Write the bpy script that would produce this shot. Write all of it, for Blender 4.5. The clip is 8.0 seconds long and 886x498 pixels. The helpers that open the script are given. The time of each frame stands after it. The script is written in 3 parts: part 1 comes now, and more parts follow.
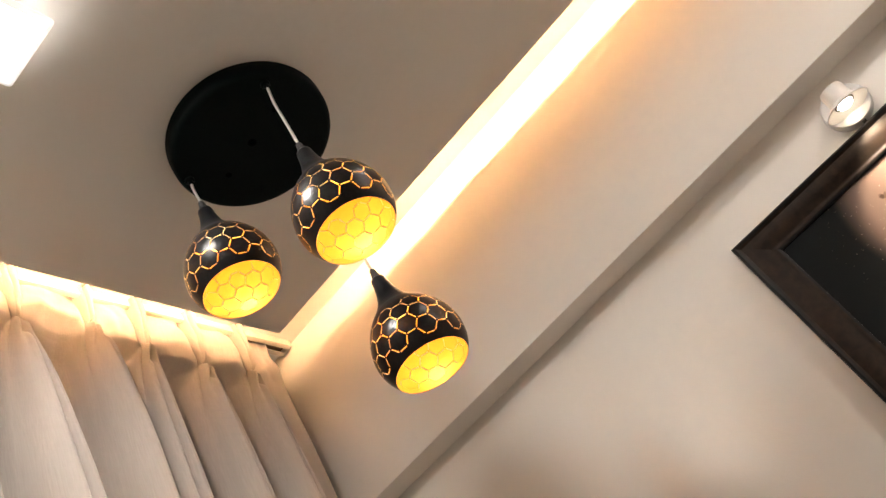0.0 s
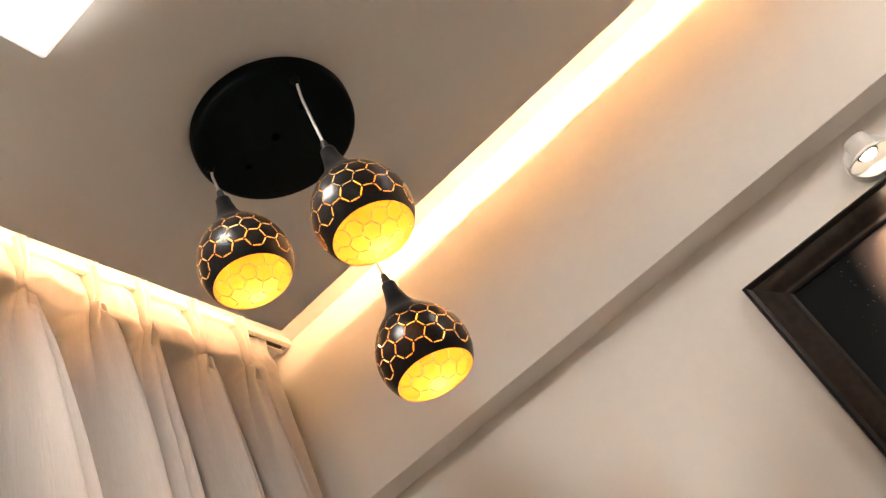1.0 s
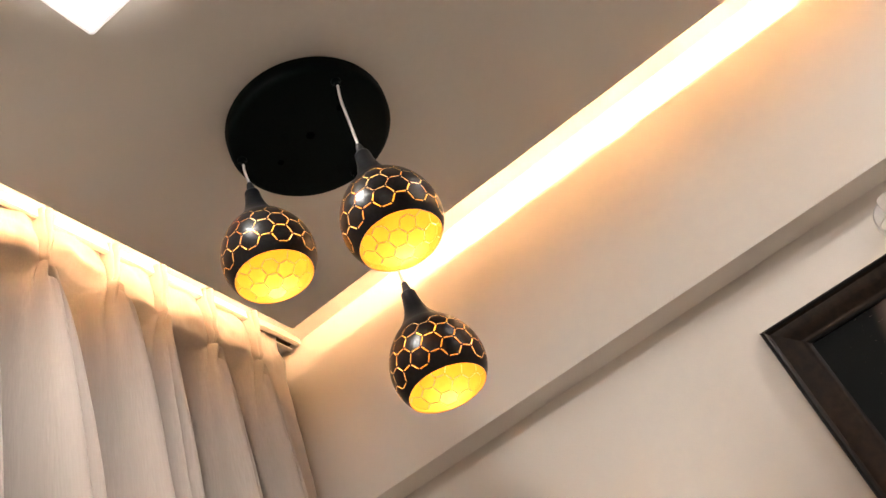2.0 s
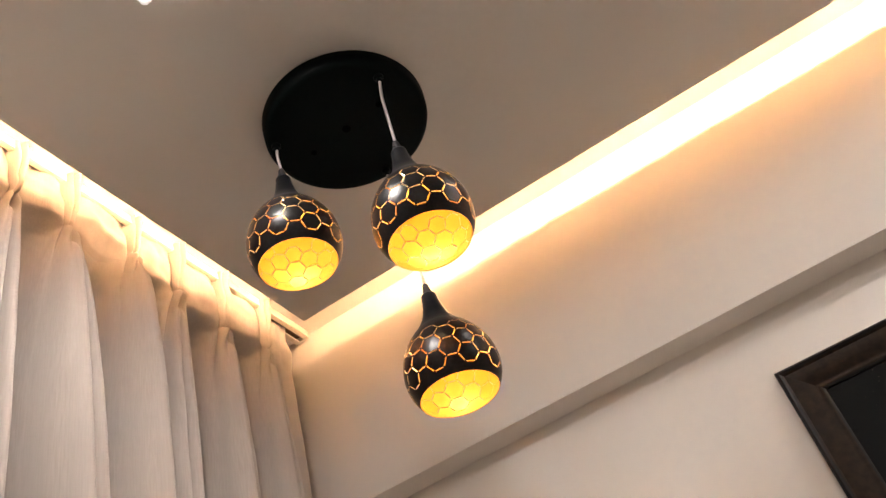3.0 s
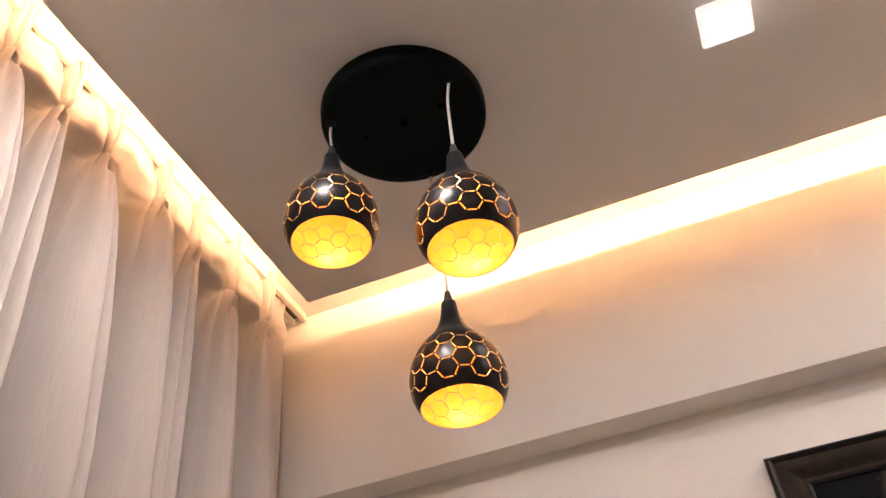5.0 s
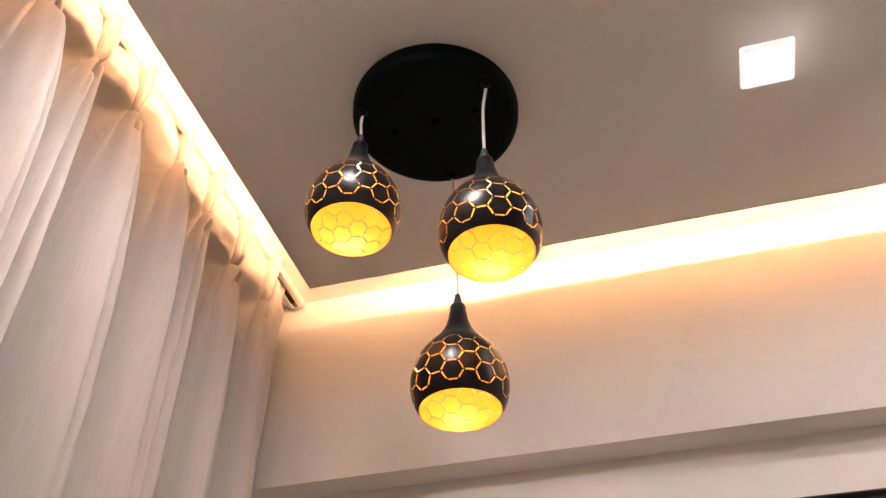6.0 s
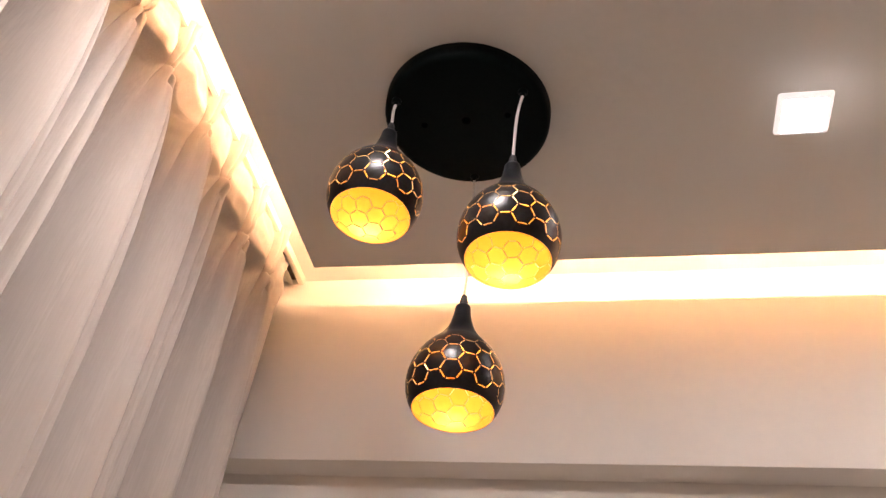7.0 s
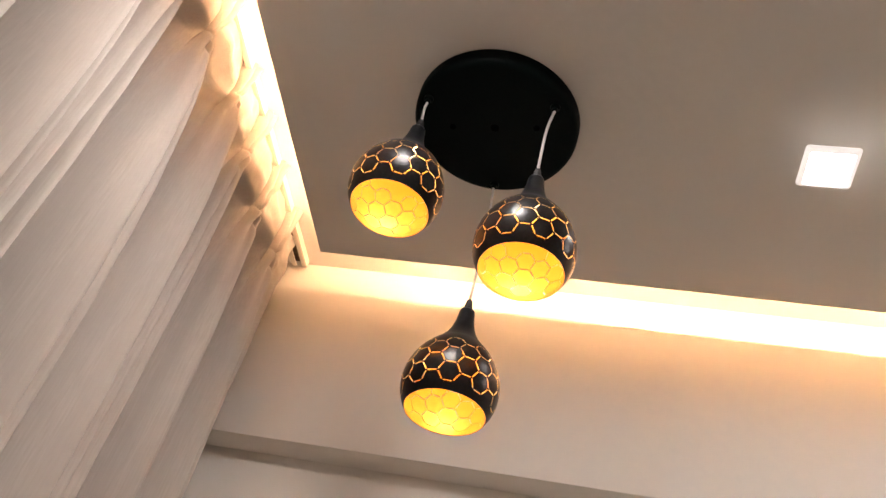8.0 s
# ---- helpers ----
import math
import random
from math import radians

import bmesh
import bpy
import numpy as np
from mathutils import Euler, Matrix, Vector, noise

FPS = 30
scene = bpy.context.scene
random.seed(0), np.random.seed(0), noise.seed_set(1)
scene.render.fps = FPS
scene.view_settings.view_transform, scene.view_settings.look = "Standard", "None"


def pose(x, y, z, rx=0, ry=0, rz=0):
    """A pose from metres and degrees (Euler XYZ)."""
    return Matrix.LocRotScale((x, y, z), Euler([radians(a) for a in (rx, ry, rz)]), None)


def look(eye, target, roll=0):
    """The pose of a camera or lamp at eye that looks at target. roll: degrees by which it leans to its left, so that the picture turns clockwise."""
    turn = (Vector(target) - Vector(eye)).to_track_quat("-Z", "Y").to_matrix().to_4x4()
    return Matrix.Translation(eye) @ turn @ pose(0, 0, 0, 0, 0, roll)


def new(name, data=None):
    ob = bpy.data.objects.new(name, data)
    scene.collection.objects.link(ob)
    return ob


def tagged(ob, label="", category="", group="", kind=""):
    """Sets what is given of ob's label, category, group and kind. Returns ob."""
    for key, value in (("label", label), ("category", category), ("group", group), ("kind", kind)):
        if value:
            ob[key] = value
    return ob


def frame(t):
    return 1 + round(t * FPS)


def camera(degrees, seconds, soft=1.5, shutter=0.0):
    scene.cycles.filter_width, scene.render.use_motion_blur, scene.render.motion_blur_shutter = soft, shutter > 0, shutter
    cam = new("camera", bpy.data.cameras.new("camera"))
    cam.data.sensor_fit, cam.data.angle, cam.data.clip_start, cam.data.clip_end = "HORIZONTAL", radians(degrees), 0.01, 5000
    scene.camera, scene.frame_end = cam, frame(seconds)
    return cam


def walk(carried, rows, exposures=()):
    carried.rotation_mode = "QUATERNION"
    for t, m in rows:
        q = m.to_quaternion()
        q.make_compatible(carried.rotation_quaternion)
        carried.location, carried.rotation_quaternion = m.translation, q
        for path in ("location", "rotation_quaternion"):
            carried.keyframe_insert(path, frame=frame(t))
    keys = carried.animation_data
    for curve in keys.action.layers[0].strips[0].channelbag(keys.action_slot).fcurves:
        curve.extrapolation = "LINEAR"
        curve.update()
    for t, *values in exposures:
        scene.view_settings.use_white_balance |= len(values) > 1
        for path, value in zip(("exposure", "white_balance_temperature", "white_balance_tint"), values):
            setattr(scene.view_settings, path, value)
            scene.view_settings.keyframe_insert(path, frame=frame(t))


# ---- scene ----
cam = camera(54.54, 8.0)
PATH = [
    (0, (0.0184, 0.0105, 1.5065), (-0.5189, 1.5217, 2.7014), -35.31),
    (0.5, (0.0113, 0.0066, 1.5068), (-0.5171, 1.5128, 2.7119), -32.79),
    (1, (-0.0026, 0.0016, 1.5094), (-0.5151, 1.4998, 2.7311), -30.29),
    (1.5, (-0.0097, -0.0065, 1.5179), (-0.5199, 1.4826, 2.7518), -27.53),
    (3, (-0.0588, -0.0171, 1.5190), (-0.5582, 1.4367, 2.7985), -18.55),
    (3.5, (-0.0749, -0.0287, 1.5209), (-0.5676, 1.4325, 2.7945), -15.81),
    (4, (-0.0968, -0.0262, 1.5175), (-0.5726, 1.4253, 2.8085), -12.46),
    (4.5, (-0.1130, -0.0292, 1.5176), (-0.5784, 1.4140, 2.8218), -9.51),
    (6, (-0.1828, -0.0364, 1.5108), (-0.6013, 1.3970, 2.8412), 0.44),
    (6.5, (-0.2013, -0.0381, 1.5096), (-0.6100, 1.3968, 2.8415), 4.26),
    (7, (-0.2143, -0.0433, 1.5086), (-0.6197, 1.3955, 2.8373), 8.59),
    (7.5, (-0.2254, -0.0444, 1.5059), (-0.6287, 1.3936, 2.8362), 12.48),
    (8, (-0.2410, -0.0479, 1.5005), (-0.6360, 1.3880, 2.8355), 16.33),
]
walk(cam, [(t, look(eye, target, roll)) for t, eye, target, roll in PATH],
     [(0.0, 0.82, 6500, 4), (1.7, 0.82, 6500, 5), (3.0, 0.72, 6500, 8), (4.0, 0.74, 6500, 10), (4.5, 0.82, 6500, 14), (7.0, 0.82, 6500, 15), (7.5, 0.70, 6500, 9), (8.0, 0.70, 6500, 9)])

# ---------------------------------------------------------------- light
world = bpy.data.worlds.new("room_dark")
world.use_nodes = True
world.node_tree.nodes["Background"].inputs[0].default_value = (0.02, 0.02, 0.025, 1)
world.node_tree.nodes["Background"].inputs[1].default_value = 0.3
scene.world = world
COVE_POWER = 580.0       # radiance of the warm strip light in the cove
SIDE_POWER = 250.0        # the run along the curtain is dimmer
COVE_TILT = 11.0        # degrees by which the strip leans to the wall
PANEL_POWER = 185.0      # radiance of the square ceiling panels, the added unseen pair too
SMALL_PANEL_POWER = 52.0
BULB_POWER = 340.0       # radiance of the bulbs in the pendant shades
PICTURE_POWER = 9.0      # watts of the picture lamp


# ---------------------------------------------------------------- materials
def mat(name, base, rough=0.6, metal=0.0, grain=None, stain=None, bump=0.0, bump_scale=200.0, spec=0.5,
        stretch=(1, 1, 1), coat=0.0):
    """A principled material. grain and stain: (scale, second colour) of fine and broad variation."""
    m = bpy.data.materials.new(name)
    m.use_nodes = True
    n, l = m.node_tree.nodes, m.node_tree.links
    b = n["Principled BSDF"]
    b.inputs["Roughness"].default_value = rough
    b.inputs["Metallic"].default_value = metal
    b.inputs["Specular IOR Level"].default_value = spec
    b.inputs["Coat Weight"].default_value = coat
    b.inputs["Coat Roughness"].default_value = 0.15
    b.inputs["Base Color"].default_value = (*base, 1)
    co = n.new("ShaderNodeTexCoord")
    mp = n.new("ShaderNodeMapping")
    mp.inputs["Scale"].default_value = stretch
    l.new(co.outputs["Object"], mp.inputs["Vector"])
    last = None
    for spot in (stain, grain):
        if not spot:
            continue
        scale, other = spot
        t = n.new("ShaderNodeTexNoise")
        t.inputs["Scale"].default_value = scale
        t.inputs["Detail"].default_value = 5
        l.new(mp.outputs[0], t.inputs["Vector"])
        ramp = n.new("ShaderNodeMapRange")
        ramp.inputs["From Min"].default_value, ramp.inputs["From Max"].default_value = 0.35, 0.7
        l.new(t.outputs["Fac"], ramp.inputs["Value"])
        mix = n.new("ShaderNodeMix")
        mix.data_type = "RGBA"
        mix.inputs["A"].default_value = (*base, 1)
        if last:
            l.new(last, mix.inputs["A"])
        mix.inputs["B"].default_value = (*other, 1)
        l.new(ramp.outputs[0], mix.inputs["Factor"])
        last = mix.outputs["Result"]
    if last:
        l.new(last, b.inputs["Base Color"])
    if bump:
        t = n.new("ShaderNodeTexNoise")
        t.inputs["Scale"].default_value = bump_scale
        t.inputs["Detail"].default_value = 4
        l.new(mp.outputs[0], t.inputs["Vector"])
        bp = n.new("ShaderNodeBump")
        bp.inputs["Strength"].default_value = bump
        bp.inputs["Distance"].default_value = 0.001
        l.new(t.outputs["Fac"], bp.inputs["Height"])
        l.new(bp.outputs[0], b.inputs["Normal"])
    return m


def glow(name, colour, strength):
    m = bpy.data.materials.new(name)
    m.use_nodes = True
    n, l = m.node_tree.nodes, m.node_tree.links
    n.remove(n["Principled BSDF"])
    e = n.new("ShaderNodeEmission")
    e.inputs[0].default_value, e.inputs[1].default_value = (*colour, 1), strength
    l.new(e.outputs[0], n["Material Output"].inputs[0])
    return m


M_CEIL = mat("ceiling_paint", (0.78, 0.745, 0.695), 0.85, grain=(60, (0.765, 0.73, 0.68)), stain=(1.3, (0.745, 0.71, 0.66)), bump=0.15, bump_scale=350)
M_WALL = mat("wall_paint", (0.90, 0.84, 0.77), 0.75, grain=(40, (0.875, 0.82, 0.76)), stain=(1.7, (0.855, 0.80, 0.735)), bump=0.25, bump_scale=260)
M_SLAB = mat("slab_paint", (0.87, 0.83, 0.79), 0.85, stain=(3, (0.84, 0.80, 0.755)), bump=0.2, bump_scale=200)
M_FLOOR = mat("floor_tile", (0.40, 0.36, 0.32), 0.3, grain=(30, (0.38, 0.34, 0.30)), stain=(2, (0.35, 0.31, 0.275)), bump=0.1)
M_GROUT = mat("floor_grout", (0.28, 0.25, 0.22), 0.9, grain=(80, (0.22, 0.2, 0.18)))
M_BLACK = mat("satin_black_metal", (0.004, 0.005, 0.0062), 0.30, grain=(220, (0.009, 0.0098, 0.0105)), stain=(14, (0.0045, 0.005, 0.0055)), bump=0.06, bump_scale=900, spec=0.22)
M_CANOPY = mat("matt_black_metal", (0.0010, 0.0034, 0.0034), 0.5, grain=(150, (0.0018, 0.0046, 0.0046)), stain=(9, (0.0008, 0.0027, 0.0027)), bump=0.08, bump_scale=700, spec=0.06)
# Near-zero black: the shade inside the plate's screw holes, put into the colour.
M_PIT = mat("unlit_hole_black", (0.0002, 0.0004, 0.0004), 0.9, spec=0.0)
M_RUBBER = mat("black_rubber", (0.012, 0.012, 0.013), 0.6, grain=(300, (0.02, 0.02, 0.02)))
M_GOLD = mat("gold_lining", (0.82, 0.41, 0.06), 0.45, metal=0.3, grain=(160, (0.75, 0.40, 0.06)), stain=(20, (0.70, 0.38, 0.06)))
M_EDGE_GLOW = mat("slot_edge_glow_paint", (0.95, 0.72, 0.36), 0.4, grain=(160, (0.9, 0.66, 0.3)))
M_CORD = mat("clear_cord", (0.55, 0.52, 0.50), 0.3, grain=(400, (0.42, 0.40, 0.39)), spec=0.6)
M_PLASTIC = mat("white_plastic", (0.78, 0.76, 0.72), 0.35, stain=(30, (0.72, 0.70, 0.66)))
M_TRACK = mat("cream_track", (0.72, 0.66, 0.57), 0.4, stain=(9, (0.66, 0.6, 0.51)))
M_DARK = mat("dark_groove", (0.05, 0.042, 0.035), 0.8, stain=(40, (0.035, 0.03, 0.025)))
M_GROOVE_SHADE = mat("groove_shade_brown", (0.20, 0.13, 0.075), 0.7, stain=(30, (0.15, 0.10, 0.06)))
M_STEEL = mat("brushed_white_metal", (0.74, 0.72, 0.70), 0.35, stain=(40, (0.68, 0.66, 0.64)))
M_WOOD = mat("dark_stained_wood", (0.014, 0.0085, 0.0055), 0.5, grain=(70, (0.022, 0.013, 0.008)), stain=(6, (0.008, 0.005, 0.0038)), bump=0.25, bump_scale=120, spec=0.14)
M_LIP = mat("black_lacquer_lip", (0.006, 0.0055, 0.0055), 0.4, grain=(90, (0.010, 0.008, 0.0075)), spec=0.2)
M_COVE = glow("warm_strip_light", (1.0, 0.57, 0.29), COVE_POWER)
M_SIDE = glow("dim_warm_strip_light", (1.0, 0.57, 0.30), SIDE_POWER)
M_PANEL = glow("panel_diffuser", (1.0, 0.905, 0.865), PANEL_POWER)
M_PANEL_SMALL = glow("small_panel_diffuser", (1.0, 0.905, 0.865), SMALL_PANEL_POWER)
M_TRIM = mat("glowing_acrylic_trim", (0.8, 0.8, 0.8), 0.3)
M_TRIM.node_tree.nodes["Principled BSDF"].inputs["Emission Color"].default_value = (1.0, 0.9, 0.84, 1)
M_TRIM.node_tree.nodes["Principled BSDF"].inputs["Emission Strength"].default_value = 0.5
M_BULB = glow("warm_bulb", (1.0, 0.66, 0.27), BULB_POWER)
M_LENS = glow("picture_lamp_lens", (1.0, 0.80, 0.62), 16.0)


def fabric():
    """Cream linen-look curtain cloth: upright slubs, fine weave, a little light comes through."""
    m = mat("linen_curtain", (0.47, 0.42, 0.375), 0.9, grain=(55, (0.415, 0.37, 0.33)), stain=(4, (0.41, 0.365, 0.325)), bump=0.0,
            stretch=(6, 6, 0.35), spec=0.15)
    n, l = m.node_tree.nodes, m.node_tree.links
    b = n["Principled BSDF"]
    b.inputs["Sheen Weight"].default_value = 0.15
    co = n.new("ShaderNodeTexCoord")
    mp = n.new("ShaderNodeMapping")
    mp.inputs["Scale"].default_value = (1, 1, 0.03)
    l.new(co.outputs["Object"], mp.inputs[0])
    w = n.new("ShaderNodeTexNoise")
    w.inputs["Scale"].default_value, w.inputs["Detail"].default_value = 420, 3
    l.new(mp.outputs[0], w.inputs["Vector"])
    w2 = n.new("ShaderNodeTexNoise")
    w2.inputs["Scale"].default_value, w2.inputs["Detail"].default_value = 26, 4
    l.new(co.outputs["Object"], w2.inputs["Vector"])
    add = n.new("ShaderNodeMath")
    add.operation = "ADD"
    l.new(w.outputs[0], add.inputs[0])
    l.new(w2.outputs[0], add.inputs[1])
    bp = n.new("ShaderNodeBump")
    bp.inputs["Strength"].default_value, bp.inputs["Distance"].default_value = 0.22, 0.0015
    l.new(add.outputs[0], bp.inputs["Height"])
    l.new(bp.outputs[0], b.inputs["Normal"])
    tr = n.new("ShaderNodeBsdfTranslucent")
    tr.inputs[0].default_value = (0.66, 0.56, 0.46, 1)
    mx = n.new("ShaderNodeMixShader")
    mx.inputs[0].default_value = 0.04
    l.new(b.outputs[0], mx.inputs[1])
    l.new(tr.outputs[0], mx.inputs[2])
    l.new(mx.outputs[0], n["Material Output"].inputs[0])
    return m


def artwork():
    """A near-black print with a pale round cloud of dust and scattered tiny sparks."""
    m = mat("dark_print", (0.006, 0.007, 0.0075), 0.65, spec=0.08)
    n, l = m.node_tree.nodes, m.node_tree.links
    b = n["Principled BSDF"]
    co = n.new("ShaderNodeTexCoord")
    mp = n.new("ShaderNodeMapping")
    mp.inputs["Location"].default_value = (-0.40, 0, 0.155)
    l.new(co.outputs["Object"], mp.inputs[0])
    ln = n.new("ShaderNodeVectorMath")
    ln.operation = "LENGTH"
    l.new(mp.outputs[0], ln.inputs[0])
    disc = n.new("ShaderNodeMapRange")
    disc.interpolation_type = "SMOOTHSTEP"
    disc.inputs["From Min"].default_value, disc.inputs["From Max"].default_value = 0.245, 0.185
    l.new(ln.outputs["Value"], disc.inputs["Value"])
    cl = n.new("ShaderNodeTexNoise")
    cl.inputs["Scale"].default_value, cl.inputs["Detail"].default_value = 14, 7
    l.new(co.outputs["Object"], cl.inputs["Vector"])
    br = n.new("ShaderNodeMapRange")
    br.inputs["From Min"].default_value, br.inputs["From Max"].default_value = 0.62, 0.65
    l.new(cl.outputs[0], br.inputs["Value"])
    inner = n.new("ShaderNodeMix")
    inner.data_type = "RGBA"
    inner.inputs["A"].default_value, inner.inputs["B"].default_value = (0.20, 0.135, 0.11, 1), (0.06, 0.035, 0.025, 1)
    l.new(br.outputs[0], inner.inputs["Factor"])
    one = n.new("ShaderNodeMix")
    one.data_type = "RGBA"
    one.inputs["A"].default_value = (0.005, 0.006, 0.0065, 1)
    l.new(disc.outputs[0], one.inputs["Factor"])
    l.new(inner.outputs["Result"], one.inputs["B"])
    vo = n.new("ShaderNodeTexVoronoi")
    vo.inputs["Scale"].default_value = 150
    l.new(co.outputs["Object"], vo.inputs["Vector"])
    sp = n.new("ShaderNodeMapRange")
    sp.inputs["From Min"].default_value, sp.inputs["From Max"].default_value = 0.10, 0.05
    l.new(vo.outputs["Distance"], sp.inputs["Value"])
    far = n.new("ShaderNodeMapRange")
    far.inputs["From Min"].default_value, far.inputs["From Max"].default_value = 0.30, 0.20
    l.new(ln.outputs["Value"], far.inputs["Value"])
    ml = n.new("ShaderNodeMath")
    ml.operation = "MULTIPLY"
    l.new(sp.outputs[0], ml.inputs[0])
    l.new(far.outputs[0], ml.inputs[1])
    two = n.new("ShaderNodeMix")
    two.data_type = "RGBA"
    l.new(ml.outputs[0], two.inputs["Factor"])
    l.new(one.outputs["Result"], two.inputs["A"])
    two.inputs["B"].default_value = (0.7, 0.55, 0.45, 1)
    l.new(two.outputs["Result"], b.inputs["Base Color"])
    return m


M_CLOTH = fabric()
M_ART = artwork()


# ---------------------------------------------------------------- mesh helpers
def part(name, bm, material, parent=None, label="", smooth=False, at=None):
    """Links a bmesh as one mesh object, under a thing or part if one is given."""
    me = bpy.data.meshes.new(name)
    bm.normal_update()
    bm.to_mesh(me)
    bm.free()
    for m in material if isinstance(material, (list, tuple)) else [material]:
        me.materials.append(m)
    if smooth:
        me.shade_smooth()
        if smooth != "all":
            me.set_sharp_from_angle(angle=radians(38))
    ob = new(name, me)
    if at is not None:
        ob.location = at
    if parent:
        ob.parent = parent
    if label:
        tagged(ob, label)
    return ob


def empty(name, at=(0, 0, 0)):
    ob = new(name)
    ob.location = at
    ob.empty_display_size = 0.05
    return ob


def box(x0, x1, y0, y1, z0, z1, bevel=0.0, bm=None):
    own = bmesh.new()
    bmesh.ops.create_cube(own, size=1)
    for v in own.verts:
        v.co = Vector(((x0 + x1) / 2 + v.co.x * (x1 - x0), (y0 + y1) / 2 + v.co.y * (y1 - y0), (z0 + z1) / 2 + v.co.z * (z1 - z0)))
    if bevel:
        bmesh.ops.bevel(own, geom=own.edges[:], offset=bevel, segments=2, affect="EDGES", profile=0.5)
    if bm is None:
        return own
    tmp = bpy.data.meshes.new("tmp")
    own.to_mesh(tmp)
    own.free()
    bm.from_mesh(tmp)
    bpy.data.meshes.remove(tmp)
    return bm


def lathe(profile, seg=48, bm=None, cap_ends=False):
    """Turns (r, z) pairs round z; faces point outwards when z rises along the profile."""
    bm = bm or bmesh.new()
    rings = []
    for r, z in profile:
        if r < 1e-6:
            rings.append([bm.verts.new((0, 0, z))])
        else:
            rings.append([bm.verts.new((r * math.cos(2 * math.pi * k / seg), r * math.sin(2 * math.pi * k / seg), z)) for k in range(seg)])
    for a, b in zip(rings, rings[1:]):
        for k in range(seg):
            j = (k + 1) % seg
            if len(a) == 1 and len(b) == 1:
                continue
            if len(a) == 1:
                bm.faces.new((a[0], b[j], b[k]))
            elif len(b) == 1:
                bm.faces.new((a[k], a[j], b[0]))
            else:
                bm.faces.new((a[k], a[j], b[j], b[k]))
    return bm


def smooth_curve(points, n):
    """Catmull-Rom through points, n steps a span."""
    p = [Vector(q) for q in points]
    p = [2 * p[0] - p[1]] + p + [2 * p[-1] - p[-2]]
    out = []
    for i in range(1, len(p) - 2):
        for k in range(n):
            t = k / n
            a, b, c, d = p[i - 1], p[i], p[i + 1], p[i + 2]
            out.append(0.5 * ((2 * b) + (c - a) * t + (2 * a - 5 * b + 4 * c - d) * t * t + (3 * b - a - 3 * c + d) * t ** 3))
    out.append(p[-2])
    return out


def tube(points, radius, seg=10):
    bm = bmesh.new()
    rings = []
    for i, q in enumerate(points):
        d = (points[min(i + 1, len(points) - 1)] - points[max(i - 1, 0)]).normalized()
        u = d.orthogonal().normalized() if abs(d.z) < 0.9 else Vector((1, 0, 0)).cross(d).normalized()
        w = d.cross(u)
        rings.append([bm.verts.new(q + radius * (math.cos(2 * math.pi * k / seg) * u + math.sin(2 * math.pi * k / seg) * w)) for k in range(seg)])
    for a, b in zip(rings, rings[1:]):
        for k in range(seg):
            bm.faces.new((a[k], a[(k + 1) % seg], b[(k + 1) % seg], b[k]))
    bm.faces.new(rings[0][::-1])
    bm.faces.new(rings[-1])
    bmesh.ops.recalc_face_normals(bm, faces=bm.faces[:])
    return bm


# ---------------------------------------------------------------- plan
CEIL, BOARD = 2.718, 0.033              # underside and thickness of the dropped ceiling
SLAB = 2.830                            # underside of the slab above the cove
EDGE_X, EDGE_Y = -0.886, 1.314          # where the dropped ceiling stops
BEAM_Y, BEAM_Z = 1.487, 2.340           # face and underside of the beam
WALL_Y, WALL_X = 1.556, -1.130          # the wall under the beam, the wall behind the curtain
EAST, SOUTH = 2.40, -2.30


def structure(name, bm, material, label, category, smooth=False):
    return tagged(part(name, bm, material, smooth=smooth), label, category, kind="structure")


structure("wall_north", box(WALL_X, EAST, WALL_Y, WALL_Y + 0.15, 0, BEAM_Z), M_WALL, "warm white painted plaster wall below the beam", "wall")
structure("beam", box(WALL_X, EAST, BEAM_Y, WALL_Y + 0.15, BEAM_Z, SLAB, 0.003), M_WALL, "warm white painted plaster beam above the wall", "beam", True)
structure("wall_west", box(WALL_X - 0.15, WALL_X, SOUTH - 0.15, WALL_Y + 0.15, 0, SLAB), M_WALL, "warm white painted wall behind the curtain", "wall")
structure("wall_east", box(EAST, EAST + 0.15, SOUTH - 0.15, WALL_Y + 0.15, 0, SLAB), M_WALL, "plain warm white painted wall", "wall")
structure("wall_south", box(WALL_X, EAST, SOUTH - 0.15, SOUTH, 0, SLAB), M_WALL, "plain warm white painted wall", "wall")
structure("ceiling_slab", box(WALL_X - 0.15, EAST + 0.15, SOUTH - 0.15, WALL_Y + 0.15, SLAB, SLAB + 0.12), M_SLAB, "cream painted slab above the lit cove", "ceiling")
structure("ceiling", box(EDGE_X, EAST, SOUTH, EDGE_Y, CEIL, CEIL + BOARD, 0.002), M_CEIL, "dropped taupe painted plasterboard ceiling with cove edges", "ceiling", True)
# Unseen board, added to throw more of the strip light out of the cove.
structure("cove_bounce_board", box(EDGE_X + 0.15, EAST, EDGE_Y - 0.162, EDGE_Y - 0.15, CEIL + BOARD, SLAB,
          bm=box(EDGE_X + 0.15, EDGE_X + 0.162, SOUTH, EDGE_Y - 0.162, CEIL + BOARD, SLAB)), M_SLAB, "unseen plasterboard upstand added to bounce the cove light", "ceiling")
floor = structure("floor", box(WALL_X - 0.15, EAST + 0.15, SOUTH - 0.15, WALL_Y + 0.15, -0.12, -0.004), M_GROUT, "beige tiled floor", "floor")

